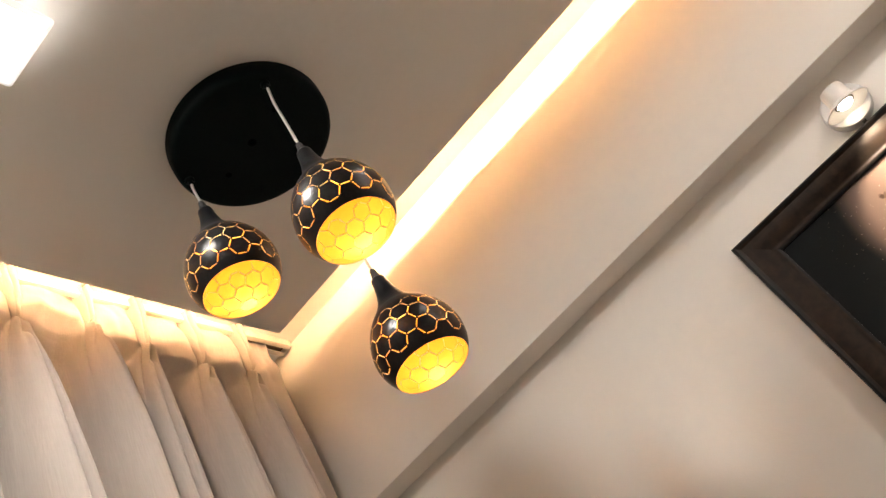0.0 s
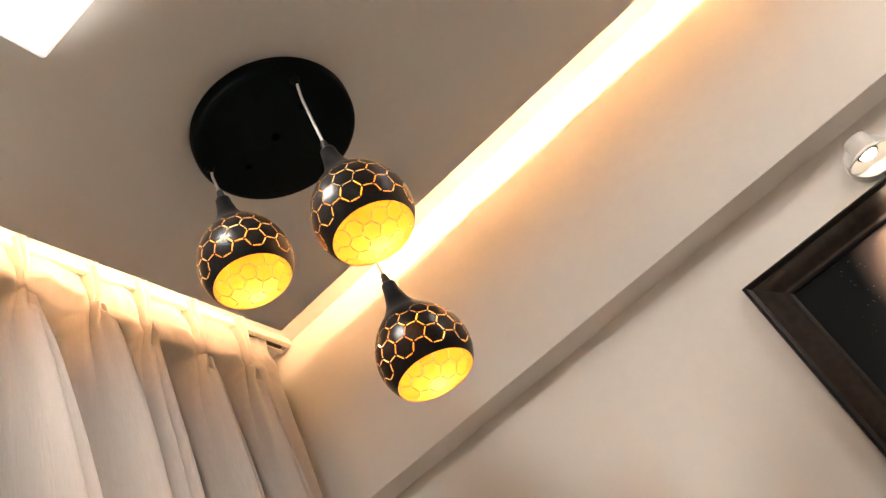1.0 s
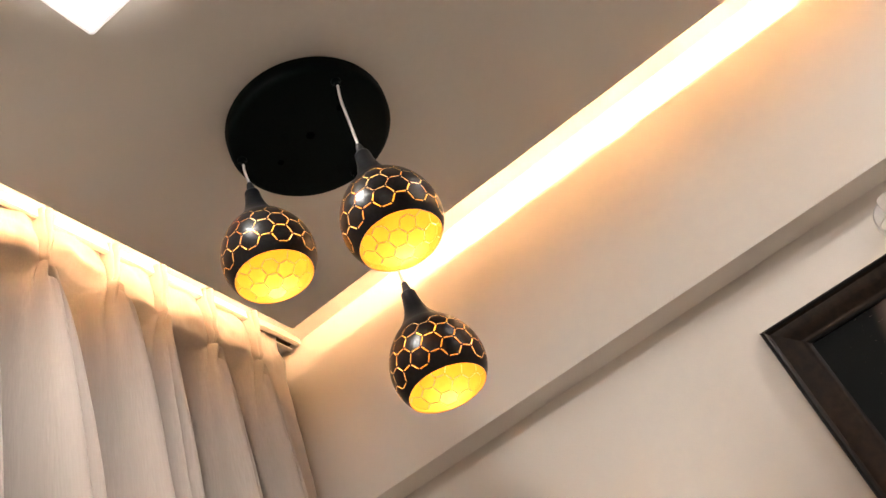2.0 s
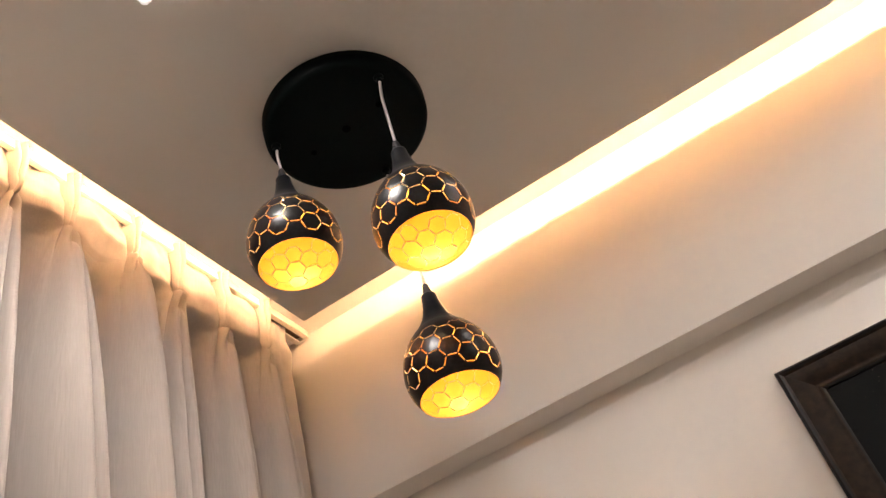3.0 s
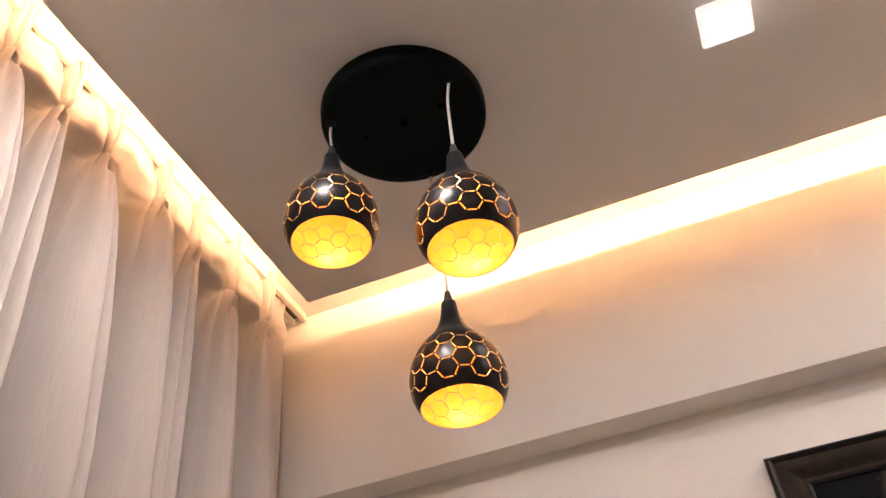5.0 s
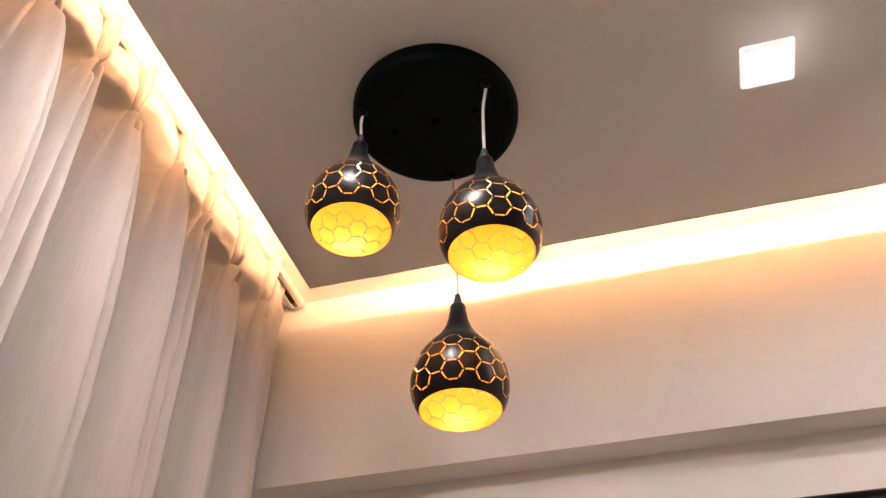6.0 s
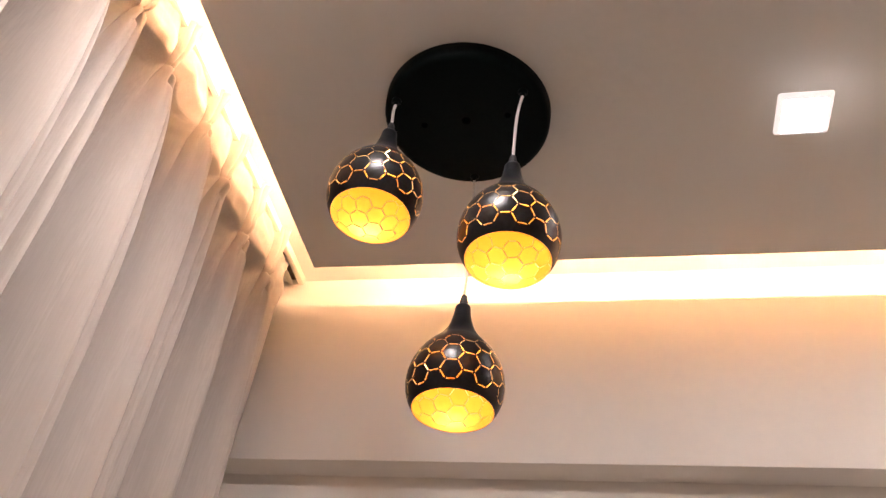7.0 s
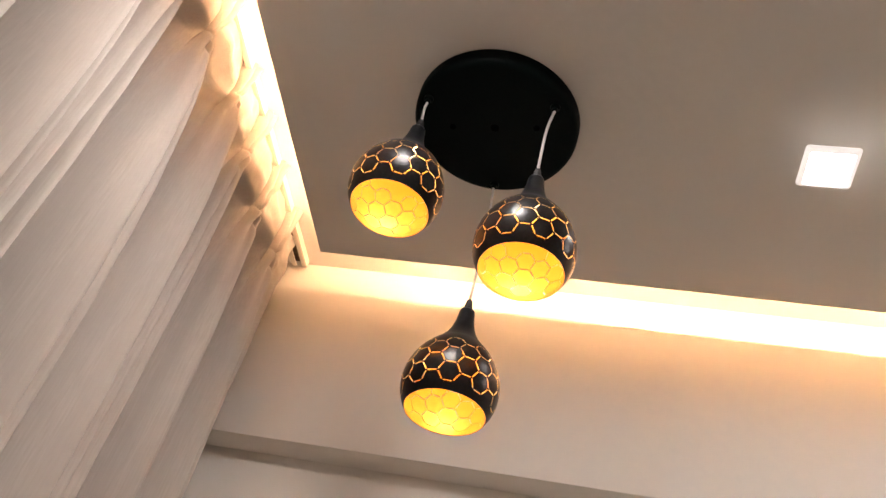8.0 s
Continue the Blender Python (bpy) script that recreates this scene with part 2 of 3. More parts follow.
# cove light: a warm rope lying on the dropped ceiling behind its edge
def cove_strip(length, m, material):
    """A flat strip of light along x, its face up."""
    ob = part("cove_light", box(-length / 2, length / 2, -0.003, 0.003, -0.001, 0.001, 0.0004), material)
    ob.matrix_world = m
    return tagged(ob, "warm glowing strip light hidden on the dropped ceiling", "cove light", "cove lights")


STRIP_Z = CEIL + BOARD + 0.0022
LONG, DEEP = EAST - EDGE_X - 0.13, EDGE_Y - SOUTH - 0.10
cove_strip(LONG, pose(EDGE_X + 0.115 + LONG / 2, EDGE_Y - 0.110, STRIP_Z, -COVE_TILT, 0, 0), M_COVE)
cove_strip(DEEP, pose(EDGE_X + 0.060, EDGE_Y - 0.06 - DEEP / 2, STRIP_Z + 0.015, -COVE_TILT - 8, 0, 90), M_SIDE)


# ---------------------------------------------------------------- square ceiling panels
def rounded_square(half, r, n=5):
    out = []
    for q in range(4):
        a0 = q * math.pi / 2
        cx, cy = (half - r) * (1 if q in (0, 3) else -1), (half - r) * (1 if q < 2 else -1)
        out += [(cx + r * math.cos(a0 + k * math.pi / 2 / n), cy + r * math.sin(a0 + k * math.pi / 2 / n)) for k in range(n + 1)]
    return out


def ceiling_panel(x, y, size, label, material):
    thing = empty("ceiling_light", (x, y, CEIL))
    h = size / 2
    bm = bmesh.new()
    steps = [(h, 0.006, 0.0015), (h, 0.006, -0.002), (h - 0.0035, 0.005, -0.0065), (h - 0.008, 0.004, -0.009), (h - 0.0095, 0.004, -0.0075), (h - 0.0095, 0.004, 0.0015)]
    loops = [[bm.verts.new((px, py, z)) for px, py in rounded_square(s, r)] for s, r, z in steps]
    for a, b in zip(loops, loops[1:]):
        for k in range(len(a)):
            bm.faces.new((a[k], b[k], b[(k + 1) % len(a)], a[(k + 1) % len(a)]))
    bmesh.ops.recalc_face_normals(bm, faces=bm.faces[:])
    part("trim", bm, M_TRIM, thing, "white plastic trim", smooth=True)
    bm = bmesh.new()
    lo = [bm.verts.new((px, py, -0.0055)) for px, py in rounded_square(h - 0.0101, 0.004)]
    hi = [bm.verts.new((px, py, -0.002)) for px, py in rounded_square(h - 0.0101, 0.004)]
    bm.faces.new(lo[::-1])
    bm.faces.new(hi)
    for k in range(len(lo)):
        bm.faces.new((lo[k], lo[(k + 1) % len(lo)], hi[(k + 1) % len(lo)], hi[k]))
    part("diffuser", bm, material, thing, "glowing white diffuser")
    return tagged(thing, label, "ceiling light", "ceiling lights")


ceiling_panel(-0.508, 0.461, 0.125, "large square white panel light, lit, flush in the ceiling", M_PANEL)
ceiling_panel(0.0965, 0.957, 0.089, "small square white panel light, lit, flush in the ceiling", M_PANEL_SMALL)


# Two unseen panels, added as fill light for the walls and curtain.
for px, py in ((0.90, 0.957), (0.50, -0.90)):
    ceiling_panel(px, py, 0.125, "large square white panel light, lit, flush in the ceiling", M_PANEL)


# ---------------------------------------------------------------- pendant cluster
CX, CY = -0.474, 0.907
CANOPY_R, CANOPY_H = 0.1465, 0.033
GROM_R = 0.126
SHADE = [(0.0618, 0.0), (0.0675, 0.010), (0.0725, 0.023), (0.0750, 0.038), (0.0748, 0.052), (0.0722, 0.067), (0.0670, 0.082), (0.0590, 0.097),
         (0.0485, 0.111), (0.0380, 0.123), (0.0288, 0.136), (0.0215, 0.150), (0.0168, 0.165), (0.0140, 0.180), (0.0126, 0.193)]


def shade_profile():
    pts = smooth_curve([(r, 0, z) for r, z in SHADE], 8)
    return [(p.x, p.z) for p in pts]


def shade_map():
    """Profile radius and height by the angle-true coordinate v (arc over radius)."""
    prof = shade_profile()
    v, table = 0.0, []
    for i, (r, z) in enumerate(prof):
        if i:
            r0, z0 = prof[i - 1]
            v += math.hypot(r - r0, z - z0) / ((r + r0) / 2)
        table.append((v, r, z))
    return np.array(table)


TABLE = shade_map()
COLS = 18
SIDE = 2 * math.pi / COLS / 1.5
HEX_H = math.sqrt(3) * SIDE
V_START = float(np.interp(0.012, TABLE[:, 2], TABLE[:, 0]))       # lower edge of the pattern
V_NECK = float(np.interp(0.136, TABLE[:, 2], TABLE[:, 0]))        # the plain neck begins here
INSET = 0.0115                                                    # half a slot's width, as an angle


def on_shade(th, v, inward=0.0):
    v = min(max(v, 0.0), V_NECK)
    r = float(np.interp(v, TABLE[:, 0], TABLE[:, 1]))
    z = float(np.interp(v, TABLE[:, 0], TABLE[:, 2]))
    r2, z2 = float(np.interp(v + 0.02, TABLE[:, 0], TABLE[:, 1])), float(np.interp(v + 0.02, TABLE[:, 0], TABLE[:, 2]))
    r1, z1 = float(np.interp(v - 0.02, TABLE[:, 0], TABLE[:, 1])), float(np.interp(v - 0.02, TABLE[:, 0], TABLE[:, 2]))
    d = math.hypot(r2 - r1, z2 - z1)
    nr, nz = (z2 - z1) / d, -(r2 - r1) / d
    r, z = r - inward * nr, z - inward * nz
    return Vector((r * math.cos(th), r * math.sin(th), z))


def shade_cells():
    """Hexagonal cells in (angle, v): lists of quads, with slots left open between the patterned cells."""
    rows = range(-4, 9)
    pat = {(c, r) for c in range(COLS) for r in range(3 - c % 2)}
    corner = [(SIDE * math.cos(a), SIDE * math.sin(a)) for a in (k * math.pi / 3 for k in range(6))]
    small = 1 - INSET / (SIDE * math.sqrt(3) / 2)
    marks = (0.0, 0.08, 0.5, 0.92)
    faces = []

    def centre(c, r):
        return 1.5 * SIDE * c, V_START + HEX_H * (r + 0.5 + (0.5 if c % 2 else 0.0))

    def rim(c, r):
        x, y = centre(c, r)
        out = []
        for k in range(6):
            a, b = corner[k], corner[(k + 1) % 6]
            out += [(x + small * (a[0] + (b[0] - a[0]) * t), y + small * (a[1] + (b[1] - a[1]) * t)) for t in marks]
        return out

    def neighbour(c, r, k):
        """The cell across edge k, which runs from corner k to k + 1."""
        up = c % 2
        return ((c + 1, r + up), (c, r + 1), (c - 1, r + up), (c - 1, r - 1 + up), (c, r - 1), (c + 1, r - 1 + up))[k]

    for c in range(COLS):
        for r in rows:
            x, y = centre(c, r)
            outer = rim(c, r)
            half = [((p[0] + x) / 2, (p[1] + y) / 2) for p in outer]
            n = len(outer)
            for k in range(n):
                j = (k + 1) % n
                faces.append((half[k], outer[k], outer[j], half[j]))
                faces.append(((x, y), half[k], half[j]))
            for k in range(3):
                c2, r2 = neighbour(c, r, k)
                there = rim(c2, r2)
                slot = (c, r) in pat or (c2 % COLS, r2) in pat
                mine = [outer[(4 * k + i) % n] for i in range(5)]
                their = [there[(4 * (k + 3) + i) % n] for i in range(5)][::-1]
                for i in range(4):
                    if slot and i in (1, 2):
                        continue
                    faces.append((mine[i], their[i], their[i + 1], mine[i + 1]))
            for k in (0, 1):
                # the knots where three cells meet
                c1, r1 = neighbour(c, r, k)
                c0, r0 = neighbour(c, r, (k - 1) % 6)
                a = outer[4 * k]
                b = rim(c0, r0)[4 * ((k + 2) % 6)]
                d = rim(c1, r1)[4 * ((k + 4) % 6)]
                faces.append((a, b, d))
    return faces


CELLS = shade_cells()


def shade_mesh(inward, flip):
    bm = bmesh.new()
    for f in CELLS:
        if max(p[1] for p in f) <= 0 or min(p[1] for p in f) >= V_NECK:
            continue
        co = [on_shade(p[0], p[1], inward) for p in f]
        bm.faces.new([bm.verts.new(q) for q in co])
    bmesh.ops.remove_doubles(bm, verts=bm.verts[:], dist=2e-5)
    bmesh.ops.dissolve_degenerate(bm, edges=bm.edges[:], dist=2e-5)
    bmesh.ops.recalc_face_normals(bm, faces=bm.faces[:])
    out = sum(1 if f.normal.dot(Vector((f.calc_center_median().x, f.calc_center_median().y, 0))) > 0 else -1 for f in bm.faces)
    if (out < 0) != flip:
        bmesh.ops.reverse_faces(bm, faces=bm.faces[:])
    return bm


def neck_mesh(inward):
    prof = [(r, z) for r, z in shade_profile() if z >= 0.1352]
    if not inward:
        prof = prof + [(0.0118, 0.1955), (0.0098, 0.1968), (0.0, 0.1968)]
    else:
        prof = [(r - inward, z) for r, z in prof]
    bm = lathe(prof, 48)
    return bm


def pendant_shade(parent, x, y, z, turn, tip):
    skin = 0.0012
    bm = shade_mesh(0.0, False)
    edges = [(e.verts[0].co.copy(), e.verts[1].co.copy()) for e in bm.edges if e.is_boundary]
    tmp = bpy.data.meshes.new("tmp")
    nk = neck_mesh(0.0)
    nk.to_mesh(tmp)
    nk.free()
    bm.from_mesh(tmp)
    bpy.data.meshes.remove(tmp)
    bmesh.ops.remove_doubles(bm, verts=bm.verts[:], dist=1e-6)
    shade = part("lamp_shade", bm, M_BLACK, parent, "satin black drop-shaped metal shade cut with a honeycomb of slots", smooth="all", at=(x, y, z))
    shade.rotation_euler = (0, radians(tip), radians(turn))
    part("lining", shade_mesh(skin, True), M_GOLD, shade, "gold painted inside of the shade", smooth="all")
    # the cut edges of the slots and the lip, painted pale to brighten the lit slots
    bm = bmesh.new()
    for a, b in edges:
        if a.z > 0.13:
            continue
        quad = []
        for p in (a, b):
            th, v = math.atan2(p.y, p.x), float(np.interp(p.z, TABLE[:, 2], TABLE[:, 0]))
            quad.append((p, on_shade(th, v, skin)))
        bm.faces.new([bm.verts.new(q) for q in (quad[0][0], quad[1][0], quad[1][1], quad[0][1])])
    part("cut_edges", bm, M_EDGE_GLOW, shade, "cut edges of the slots, painted pale as lamp glow")
    # ribbed rubber sleeve where the cord enters
    prof = [(0.0086, 0.1968)]
    for k in range(5):
        r = 0.0078 - 0.0007 * k
        prof += [(r, 0.1978 + 0.0042 * k), (r, 0.2003 + 0.0042 * k), (r - 0.0012, 0.2006 + 0.0042 * k), (r - 0.0012, 0.2016 + 0.0042 * k)]
    prof += [(0.0035, 0.2195), (0.0, 0.2198)]
    part("cord_sleeve", lathe(prof, 20), M_RUBBER, shade, "ribbed black rubber sleeve", smooth=True)
    part("lamp_holder", lathe([(0.0, 0.163), (0.0098, 0.163), (0.0102, 0.165), (0.0094, 0.180), (0, 0.180)], 24), M_PLASTIC, shade, smooth=True)
    part("bulb", lathe([(0.0, 0.1435), (0.004, 0.144), (0.0075, 0.1465), (0.0090, 0.151), (0.0090, 0.157), (0.0088, 0.1628)], 24), M_BULB, shade, "small glowing warm bulb", smooth="all")
    return shade


pendant = tagged(empty("pendant_lamp", (CX, CY, CEIL)), "black three-shade cluster pendant lamp with round ceiling plate, lit warm", "pendant lamp")
# ceiling plate with rolled rim, and black discs painting the shade in its holes
HOLES = [(0.001, -0.007, 0.0075), (-0.075, -0.003, 0.0055), (0.075, -0.013, 0.0055)]
GROMMETS = [(GROM_R * math.cos(radians(a)), GROM_R * math.sin(radians(a))) for a in (-29, 209, 90)]
GROMMETS = [(x - 0.0035, y) for x, y in GROMMETS]
prof = [(0.0, -CANOPY_H), (0.05, -CANOPY_H), (0.1, -CANOPY_H), (CANOPY_R - 0.012, -CANOPY_H), (CANOPY_R - 0.009, -CANOPY_H + 0.0004), (CANOPY_R - 0.005, -CANOPY_H + 0.002),
        (CANOPY_R - 0.002, -CANOPY_H + 0.0055), (CANOPY_R, -CANOPY_H + 0.011), (CANOPY_R + 0.001, -0.004), (CANOPY_R + 0.001, -0.0005)]
canopy = part("ceiling_plate", lathe(prof, 96), M_CANOPY, pendant, "round matt black metal ceiling plate", smooth=True)
for x, y, r in HOLES:
    bm = lathe([(0.0, -0.0006), (r * 0.80, -0.0006), (r * 0.86, -0.0013), (r * 0.98, -0.0012), (r * 1.04, 0.0004)], 20)
    part("screw_hole_shade", bm, M_PIT, canopy, "small black disc painted as the shade in a screw hole", smooth=True, at=(x, y, -CANOPY_H))
for x, y in GROMMETS:
    prof = [(0.0, -0.013), (0.0032, -0.013), (0.0048, -0.0118), (0.0052, -0.006), (0.0075, -0.0048), (0.0085, -0.003), (0.0085, 0.0004)]
    part("cord_grip", lathe(prof, 20), M_CANOPY, canopy, "black cord grip", smooth=True, at=(x, y, -CANOPY_H))

# shades: rim height, turn of the pattern, cord sway
for (gx, gy), z, (dx, dy), turn, tip, sway in zip(GROMMETS, (2.3046, 2.4034, 2.1737), ((-0.0025, 0.003), (0.0008, 0.001), (0.0125, -0.004)), (13, 6, -4), (-1.4, 0.0, -0.9), ((-0.005, 0.006), (-0.002, 0.001), (0.002, 0.002))):
    pendant_shade(pendant, gx + dx, gy + dy, z - CEIL, turn, tip)
    top, low = Vector((gx, gy, -CANOPY_H - 0.012)), Vector((gx + dx + 0.219 * math.sin(radians(tip)), gy + dy, z - CEIL + 0.219))
    mid = top.lerp(low, 0.45) + Vector((sway[0], sway[1], 0))
    part("cord", tube(smooth_curve([top, top.lerp(mid, 0.5) + Vector((sway[0] * 0.35, 0, 0)), mid, low], 8), 0.0024, 10), M_CORD, pendant, "pale translucent round cord", smooth="all")


# ---------------------------------------------------------------- curtain and track
TRACK_X = -1.000
HEAD_Z, PINCH_Z = 2.816, 2.710
PITCH = 0.132
CURTAIN_END, CURTAIN_START = -1.05, 1.405
CLOTH_X = -1.000


def curtain():
    """Pinch-pleated cloth, built pleat by pleat: a flat stretch, then a fold that can overhang its neighbours."""
    rnd = random.Random(11)
    centres = [1.305, 1.165, 1.030, 0.912, 0.755, 0.642, 0.515]
    pinches = [-0.010, -0.020, 0.004, 0.036, 0.000, 0.008, 0.012]
    drifts = [-0.030, -0.030, -0.040, -0.012, -0.006, -0.036, 0.010]
    widths = [0.65, 0.60, 0.55, 0.70, 1.20, 0.75, 1.15]
    depths = [0.80, 0.85, 0.75, 1.05, 1.40, 0.90, 1.45]
    while centres[-1] - PITCH > CURTAIN_END + 0.05:
        centres.append(centres[-1] - PITCH + rnd.uniform(-0.012, 0.012))
        pinches.append(rnd.uniform(-0.015, 0.015))
        drifts.append(rnd.uniform(-0.03, 0.02))
        widths.append(rnd.uniform(0.55, 1.2))
        depths.append(rnd.uniform(0.8, 1.5))
    pleat = [dict(y=c, pz=PINCH_Z + p, amp=a, drift=g, wide=w, lean=rnd.uniform(-0.8, 0.5),
                  phase=rnd.uniform(0, 6.28), top=rnd.uniform(-0.006, 0.008), open=rnd.uniform(0.6, 1.0)) for c, p, g, w, a in zip(centres, pinches, drifts, widths, depths)]
    zs = np.concatenate([np.linspace(HEAD_Z, HEAD_Z - 0.15, 46), np.linspace(HEAD_Z - 0.157, HEAD_Z - 0.6, 46), np.linspace(HEAD_Z - 0.64, 0.02, 36)])
    NP, NF = 36, 28

    def s_of(d):
        return 1 - math.exp(-d / 0.22)

    bm = bmesh.new()
    grid = []
    for z in zs:
        row, spans = [], []
        for p in pleat:
            pts = []
            up, d = max(0.0, (z - p["pz"]) / (HEAD_Z - p["pz"])), max(0.0, p["pz"] - z)
            s = 1 - math.exp(-d / 0.16)
            c = p["y"] + p["drift"] * (1 - math.exp(-d / 0.22)) + 0.008 * p["lean"] * math.sin(d * 2.6 + p["phase"]) * s
            w = 0.0070 + 0.0160 * up ** 1.2 if d == 0 else 0.0075 + 0.006 * (1 - math.exp(-d / 0.02)) + (0.038 * p["wide"] + 0.005 * math.sin(d * 2.3 + p["phase"])) * (1 - math.exp(-d / 0.28))
            h = 0.024 + 0.014 * up if d == 0 else (0.024 + 0.066 * (1 - math.exp(-d / 0.26)) * p["amp"])
            for k in range(NP + 1):
                f = math.pi * (2 * k / NP - 1)
                if d == 0:
                    env = min(1.0, (1 + math.cos(f)) * 1.2)
                    x = h * env * (0.36 + 0.64 * math.cos(3 * f))
                    dy = w * f / math.pi + 0.003 * math.sin(3 * f) * env
                    lift = env
                else:
                    env = (1 + math.cos(f)) / 2
                    near = math.exp(-d / 0.02)
                    lips = math.exp(-((d - 0.022) / (0.012 if d < 0.022 else 0.030)) ** 2) * p["open"]
                    shape = env ** (1.05 - 0.5 * s) - 2.3 * lips * math.exp(-((f - 0.3 * p["lean"]) / 0.75) ** 2) + 0.6 * lips * math.exp(-((abs(f) - 1.8) / 0.5) ** 2)
                    x = h * shape * (1 - near * 0.30 * (1 - math.cos(3 * f)) / 2)
                    x -= 0.045 * s * (0.5 + 0.5 * math.sin(d * 2.2 + p["phase"])) * math.exp(-((f - 0.9 * p["lean"]) / 0.40) ** 2)
                    x += 0.0065 * math.exp(-d / 0.16) * (1 - near) * math.sin(4.3 * f + p["phase"])
                    dy = w * f / math.pi + 0.008 * s * math.sin(f) + 0.018 * s * p["lean"] * env
                    lift = 0.0
                pts.append((c - dy, x, lift))
            spans.append(pts)
        # join the folds by the flat stretches between them
        line = [(CURTAIN_START + (spans[0][0][0] - CURTAIN_START) * k / NF, 0.0, 0.0, 0) for k in range(NF)]
        for n, pts in enumerate(spans):
            line += [(*q, n) for q in pts]
            y0, y1 = pts[-1][0], (spans[n + 1][0][0] if n + 1 < len(spans) else CURTAIN_END)
            d = max(0.0, pleat[n]["pz"] - z)
            bow = -0.112 * (1 - math.exp(-d / 0.10)) + 0.007 * (1 - math.exp(-d / 0.35)) * math.sin(2.4 * d + pleat[n]["phase"])
            puff = (0.006 + 0.017 * pleat[n]["open"] * math.sin(min(1.0, max(0.0, (z - PINCH_Z + 0.04) / 0.14)) * math.pi)) if d < 0.03 else 0.006
            sub, mid = 0.008 * s_of(d) * pleat[n]["open"], 0.5 + 0.16 * math.sin(pleat[n]["phase"] * 3 + 0.7 * d)
            bow += puff * math.exp(-d / 0.05)
            line += [(y0 + (y1 - y0) * k / NF, bow * math.sin(math.pi * k / NF) ** 0.7 + sub * math.exp(-((k / NF - mid) / 0.085) ** 2) + (0.004 + 0.011 * (1 - math.exp(-d / 0.25))) * math.sin(2 * math.pi * k / NF) * math.sin(pleat[n]["phase"] + 0.8 * d), 0.0, n) for k in range(1, NF)]
        for y, x, lift, n in line:
            d = max(0.0, PINCH_Z - z)
            x += 0.0035 * noise.noise(Vector((y * 9, z * 2.2, 3.1))) + 0.0016 * noise.noise(Vector((y * 26, z * 13, 7.7)))
            if d < 0.05:
                x += (0.0085 * noise.noise(Vector((y * 18, z * 26, 5.5))) + 0.0050 * noise.noise(Vector((y * 45, z * 40, 2.5)))) * (1 - d / 0.05)
            x += 0.0045 * math.exp(-((z - PINCH_Z) / 0.05) ** 2) * noise.noise(Vector((y * 30, z * 9, 4.2)))
            x += 0.007 * min(1, d / 0.5) * noise.noise(Vector((y * 5.1, z * 0.7, 1.2)))
            top = 0.0
            if d == 0:
                k = (z - PINCH_Z) / (HEAD_Z - PINCH_Z)
                top = k * k * (lift * (0.026 + pleat[n]["top"]) + 0.006 + 0.022 * noise.noise(Vector((y * 13, 0, 9.0))))
            row.append(bm.verts.new((CLOTH_X + x, y, z + top)))
        grid.append(row)
    for a, b in zip(grid, grid[1:]):
        for k in range(len(a) - 1):
            bm.faces.new((a[k], b[k], b[k + 1], a[k + 1]))
    ob = part("curtain", bm, M_CLOTH, smooth="all")
    th = ob.modifiers.new("thickness", "SOLIDIFY")
    th.thickness = 0.0012
    return tagged(ob, "cream linen curtain with pinch pleats hanging closed from a ceiling track", "curtain")


curtain()

track = tagged(empty("curtain_track", (TRACK_X, 0, SLAB)), "cream curtain track fixed under the slab in the cove", "curtain track")
Y0, Y1 = SOUTH + 0.1, 1.472
W, H = 0.019, 0.020
part("rail_top", box(-W, W, Y0, Y1, -0.005, -0.0005), M_TRACK, track)
for s in (-1, 1):
    part("rail_side", box(*sorted((s * W, s * (W - 0.003))), Y0, Y1, -H, -0.005), M_TRACK, track)
    part("rail_lip", box(*sorted((s * (W - 0.003), s * 0.007)), Y0, Y1, -H - 0.001, -H + 0.002), M_TRACK, track)
# A brown strip paints the shade inside the cream rail.
part("groove_shade", box(-0.0155, 0.0155, Y0, Y1, -0.0075, -0.0055), M_GROOVE_SHADE, track, "brown strip painting the shade inside the rail")
part("end_cap", box(-W - 0.001, W + 0.001, Y1, Y1 + 0.004, -H - 0.002, -0.0005, 0.001), M_TRACK, track, "cream plastic end cap")


# ---------------------------------------------------------------- picture and its lamp
PX0, PX1, PZ0, PZ1 = -0.063, 0.620, 1.290, 2.209
FRAME_W = 0.060


def frame_side(length, label=""):
    """One mitred side along x from 0 to length, its outer edge on z = 0, the wall at y = 0 and the room at -y."""
    prof = [(0.0, 0.0), (0.0, -0.018), (0.002, -0.022), (0.006, -0.024), (0.010, -0.022), (0.013, -0.0195), (0.020, -0.021), (0.034, -0.018),
            (0.046, -0.013), (0.049, -0.0125), (0.052, -0.014), (0.056, -0.0135), (0.060, -0.010), (0.060, 0.0)]
    prof = [(d * 1.06, y) for d, y in prof]
    bm = bmesh.new()
    a = [bm.verts.new((d, y, -d)) for d, y in prof]
    b = [bm.verts.new((length - d, y, -d)) for d, y in prof]
    for k in range(len(prof)):
        j = (k + 1) % len(prof)
        f = bm.faces.new((a[k], a[j], b[j], b[k]))
        f.material_index = 1 if k < 4 or k > 10 else 0
    bm.faces.new(a)
    bm.faces.new(b[::-1])
    bmesh.ops.recalc_face_normals(bm, faces=bm.faces[:])
    return bm


wide, tall = PX1 - PX0, PZ1 - PZ0
picture = tagged(empty("framed_picture", (PX0, WALL_Y - 0.004, PZ1)), "dark print in a wide dark brown wooden frame on the wall", "picture")
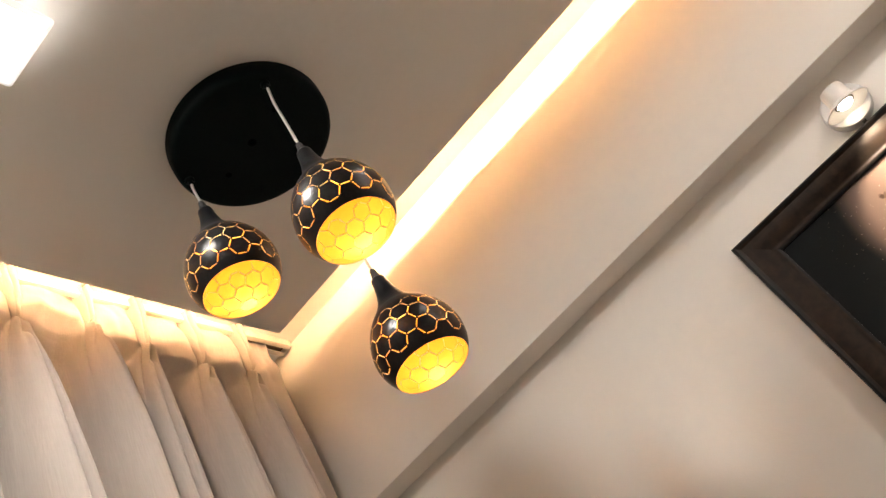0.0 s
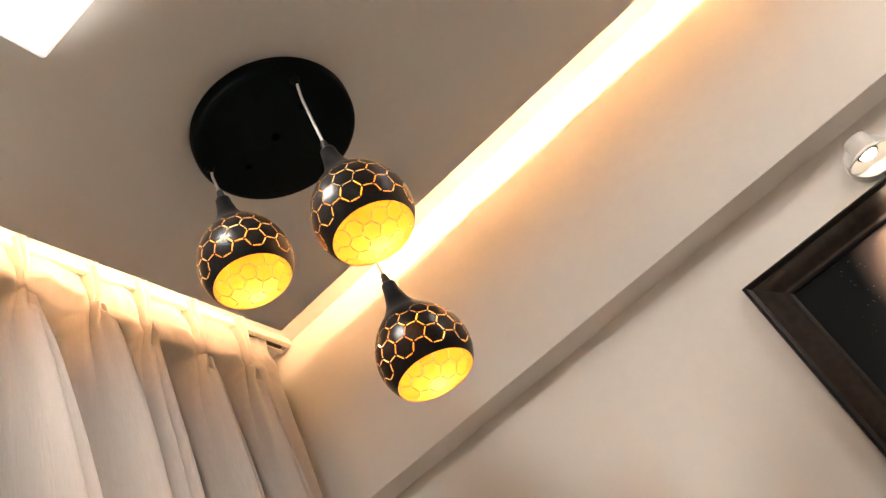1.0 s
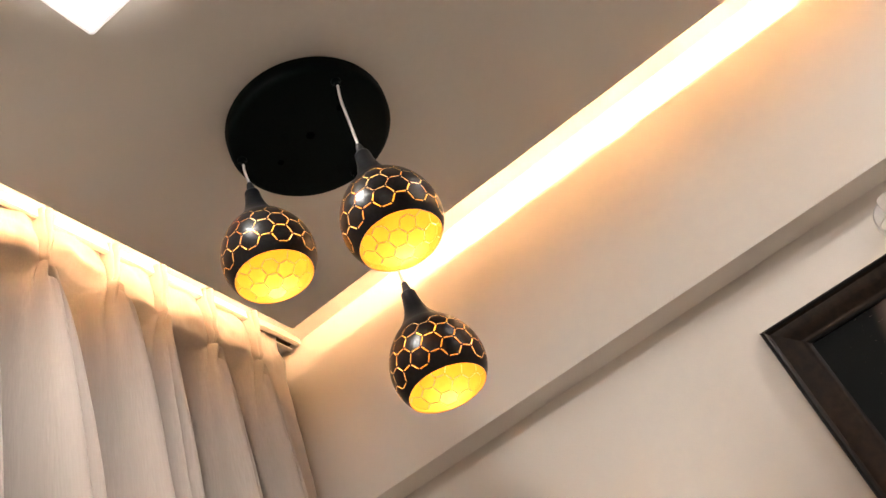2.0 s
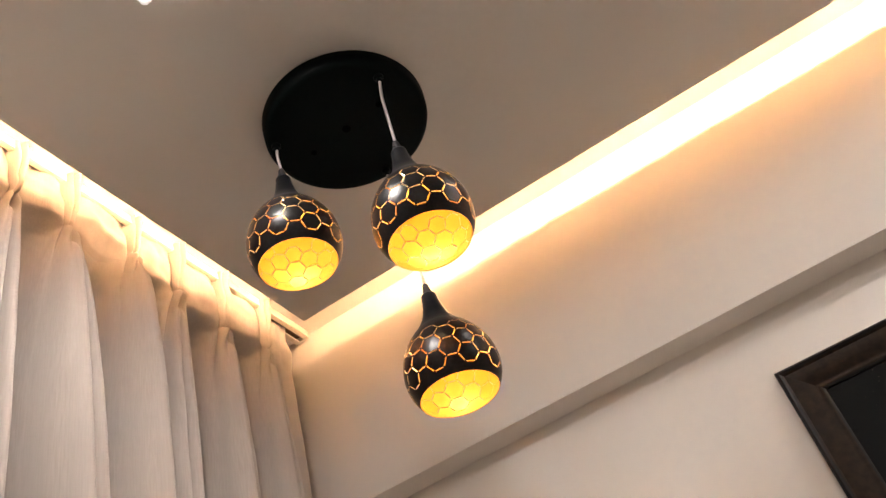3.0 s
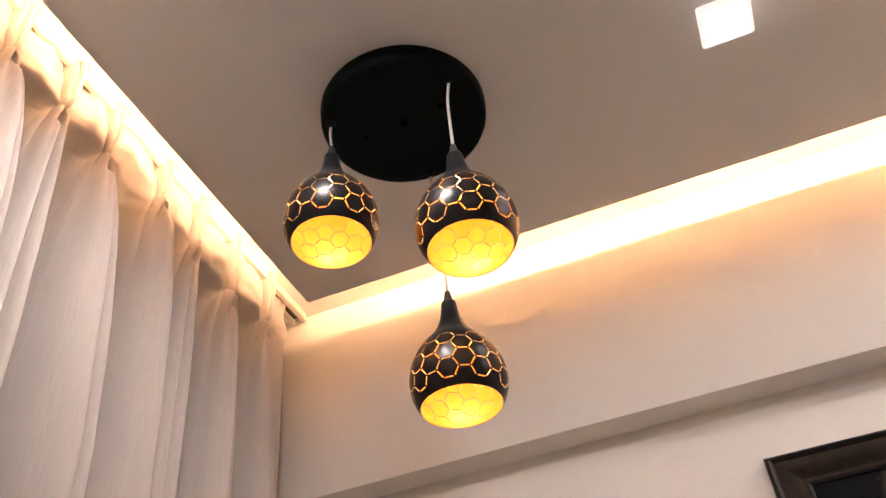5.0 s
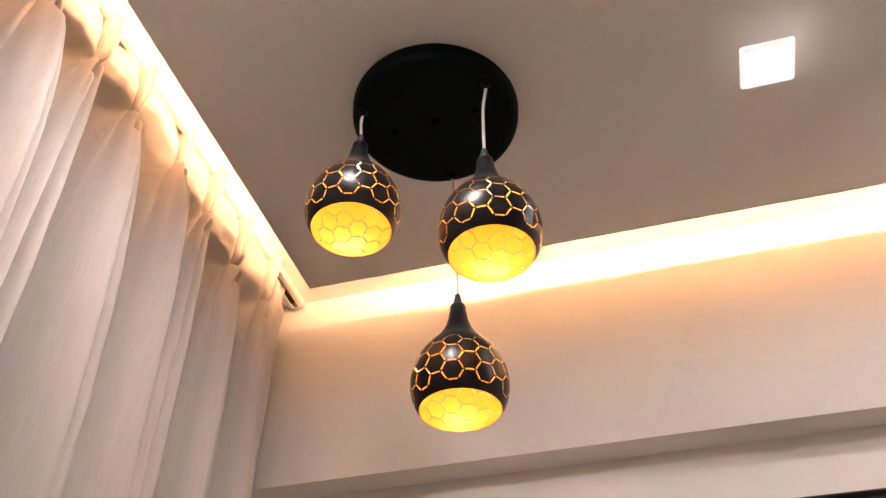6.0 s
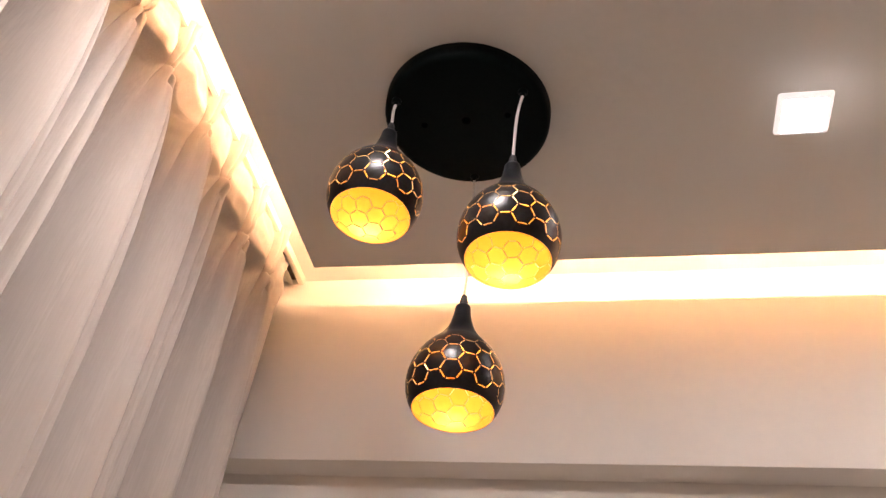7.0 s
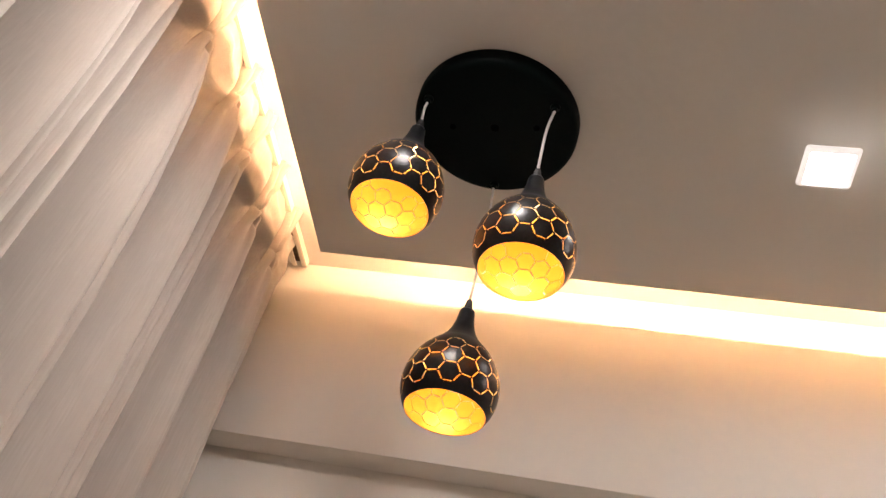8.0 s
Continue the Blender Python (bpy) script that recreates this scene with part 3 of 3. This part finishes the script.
for length, x, z, turn in ((wide, 0, 0, 0), (tall, wide, 0, 90), (wide, wide, -tall, 180), (tall, 0, -tall, 270)):
    ob = part("frame_side", frame_side(length), [M_WOOD, M_LIP], picture, smooth=True)
    ob.location = (x, 0, z)
    ob.rotation_euler = (0, radians(turn), 0)
part("print", box(0.056, wide - 0.056, -0.007, -0.003, -tall + 0.056, -0.056), M_ART, picture, "near-black print with a pale cloud of sparks")
part("backing", box(0.01, wide - 0.01, -0.0025, 0.003, -tall + 0.01, -0.01), M_DARK, picture)

LX, LZ = 0.257, 2.260
lamp = tagged(empty("picture_lamp", (LX, WALL_Y, LZ)), "white round wall spotlight, lit, pointing down over the picture", "wall lamp")
bm = lathe([(0.0, 0.0), (0.041, 0.0), (0.0435, 0.003), (0.0435, 0.0185), (0.0415, 0.0215), (0.039, 0.0222), (0.0, 0.0222)], 48)
bm.transform(Matrix.Rotation(radians(90), 4, "X"))
part("wall_plate", bm, M_STEEL, lamp, "round white wall plate", smooth=True)
part("screw", box(-0.0035, 0.0035, -0.019, -0.012, -0.0475, -0.0420, 0.0012), M_DARK, lamp, "dark grub screw")
bm = lathe([(0.0, 0.0), (0.008, 0.0), (0.008, 0.035), (0.0, 0.035)], 16)
bm.transform(Matrix.Translation((0, -0.022, 0.004)) @ Matrix.Rotation(radians(90), 4, "X"))
part("arm", bm, M_STEEL, lamp, smooth=True)
HEAD = Matrix.Translation((-0.004, -0.060, -0.019)) @ Matrix.Rotation(radians(6), 4, "X") @ Matrix.Rotation(radians(3), 4, "Y")
bm = lathe([(0.018, 0.0045), (0.0280, 0.0010), (0.0400, -0.0060), (0.0418, -0.0056), (0.0418, -0.0042), (0.0270, 0.0062), (0.0225, 0.0080), (0.0218, 0.036), (0.0200, 0.0395), (0.0, 0.0400)], 48)
bm.transform(HEAD)
part("head", bm, M_STEEL, lamp, "white cylindrical head with a flared dish", smooth=True)
bm2 = lathe([(0.0150, 0.0046), (0.0160, 0.0022), (0.0184, 0.0020), (0.0192, 0.0040), (0.0186, 0.0060)], 40)
bm2.transform(HEAD)
part("bezel", bm2, M_DARK, lamp, "thin dark ring round the lens", smooth=True)
bm = lathe([(0.0, -0.0060), (0.0080, -0.0050), (0.0130, -0.0020), (0.0152, 0.0036), (0.0152, 0.0056), (0.0, 0.0056)], 32)
bm.transform(HEAD)
part("lens", bm, M_LENS, lamp, "glowing lens", smooth=True)
spot = new("picture_spot", bpy.data.lights.new("picture_spot", "SPOT"))
spot.data.energy, spot.data.color = PICTURE_POWER, (1.0, 0.78, 0.58)
spot.data.spot_size, spot.data.spot_blend, spot.data.shadow_soft_size = radians(95), 0.5, 0.012
spot.matrix_world = look((LX - 0.002, WALL_Y - 0.068, LZ - 0.024), (LX, WALL_Y - 0.03, LZ - 0.35))


# ---------------------------------------------------------------- floor tiles, last
tile = box(-0.2985, 0.2985, -0.2985, 0.2985, -0.010, 0.0, 0.0015)
tile_mesh = None
nx, ny = int((EAST - WALL_X) / 0.6) + 1, int((WALL_Y - SOUTH) / 0.6) + 1
for i in range(nx):
    for j in range(ny):
        if tile_mesh is None:
            ob = part("tile", tile, M_FLOOR, floor)
            tile_mesh = ob.data
        else:
            ob = new("tile", tile_mesh)
            ob.parent = floor
        ob.location = (WALL_X + 0.3 + 0.6 * i, SOUTH + 0.3 + 0.6 * j, 0)
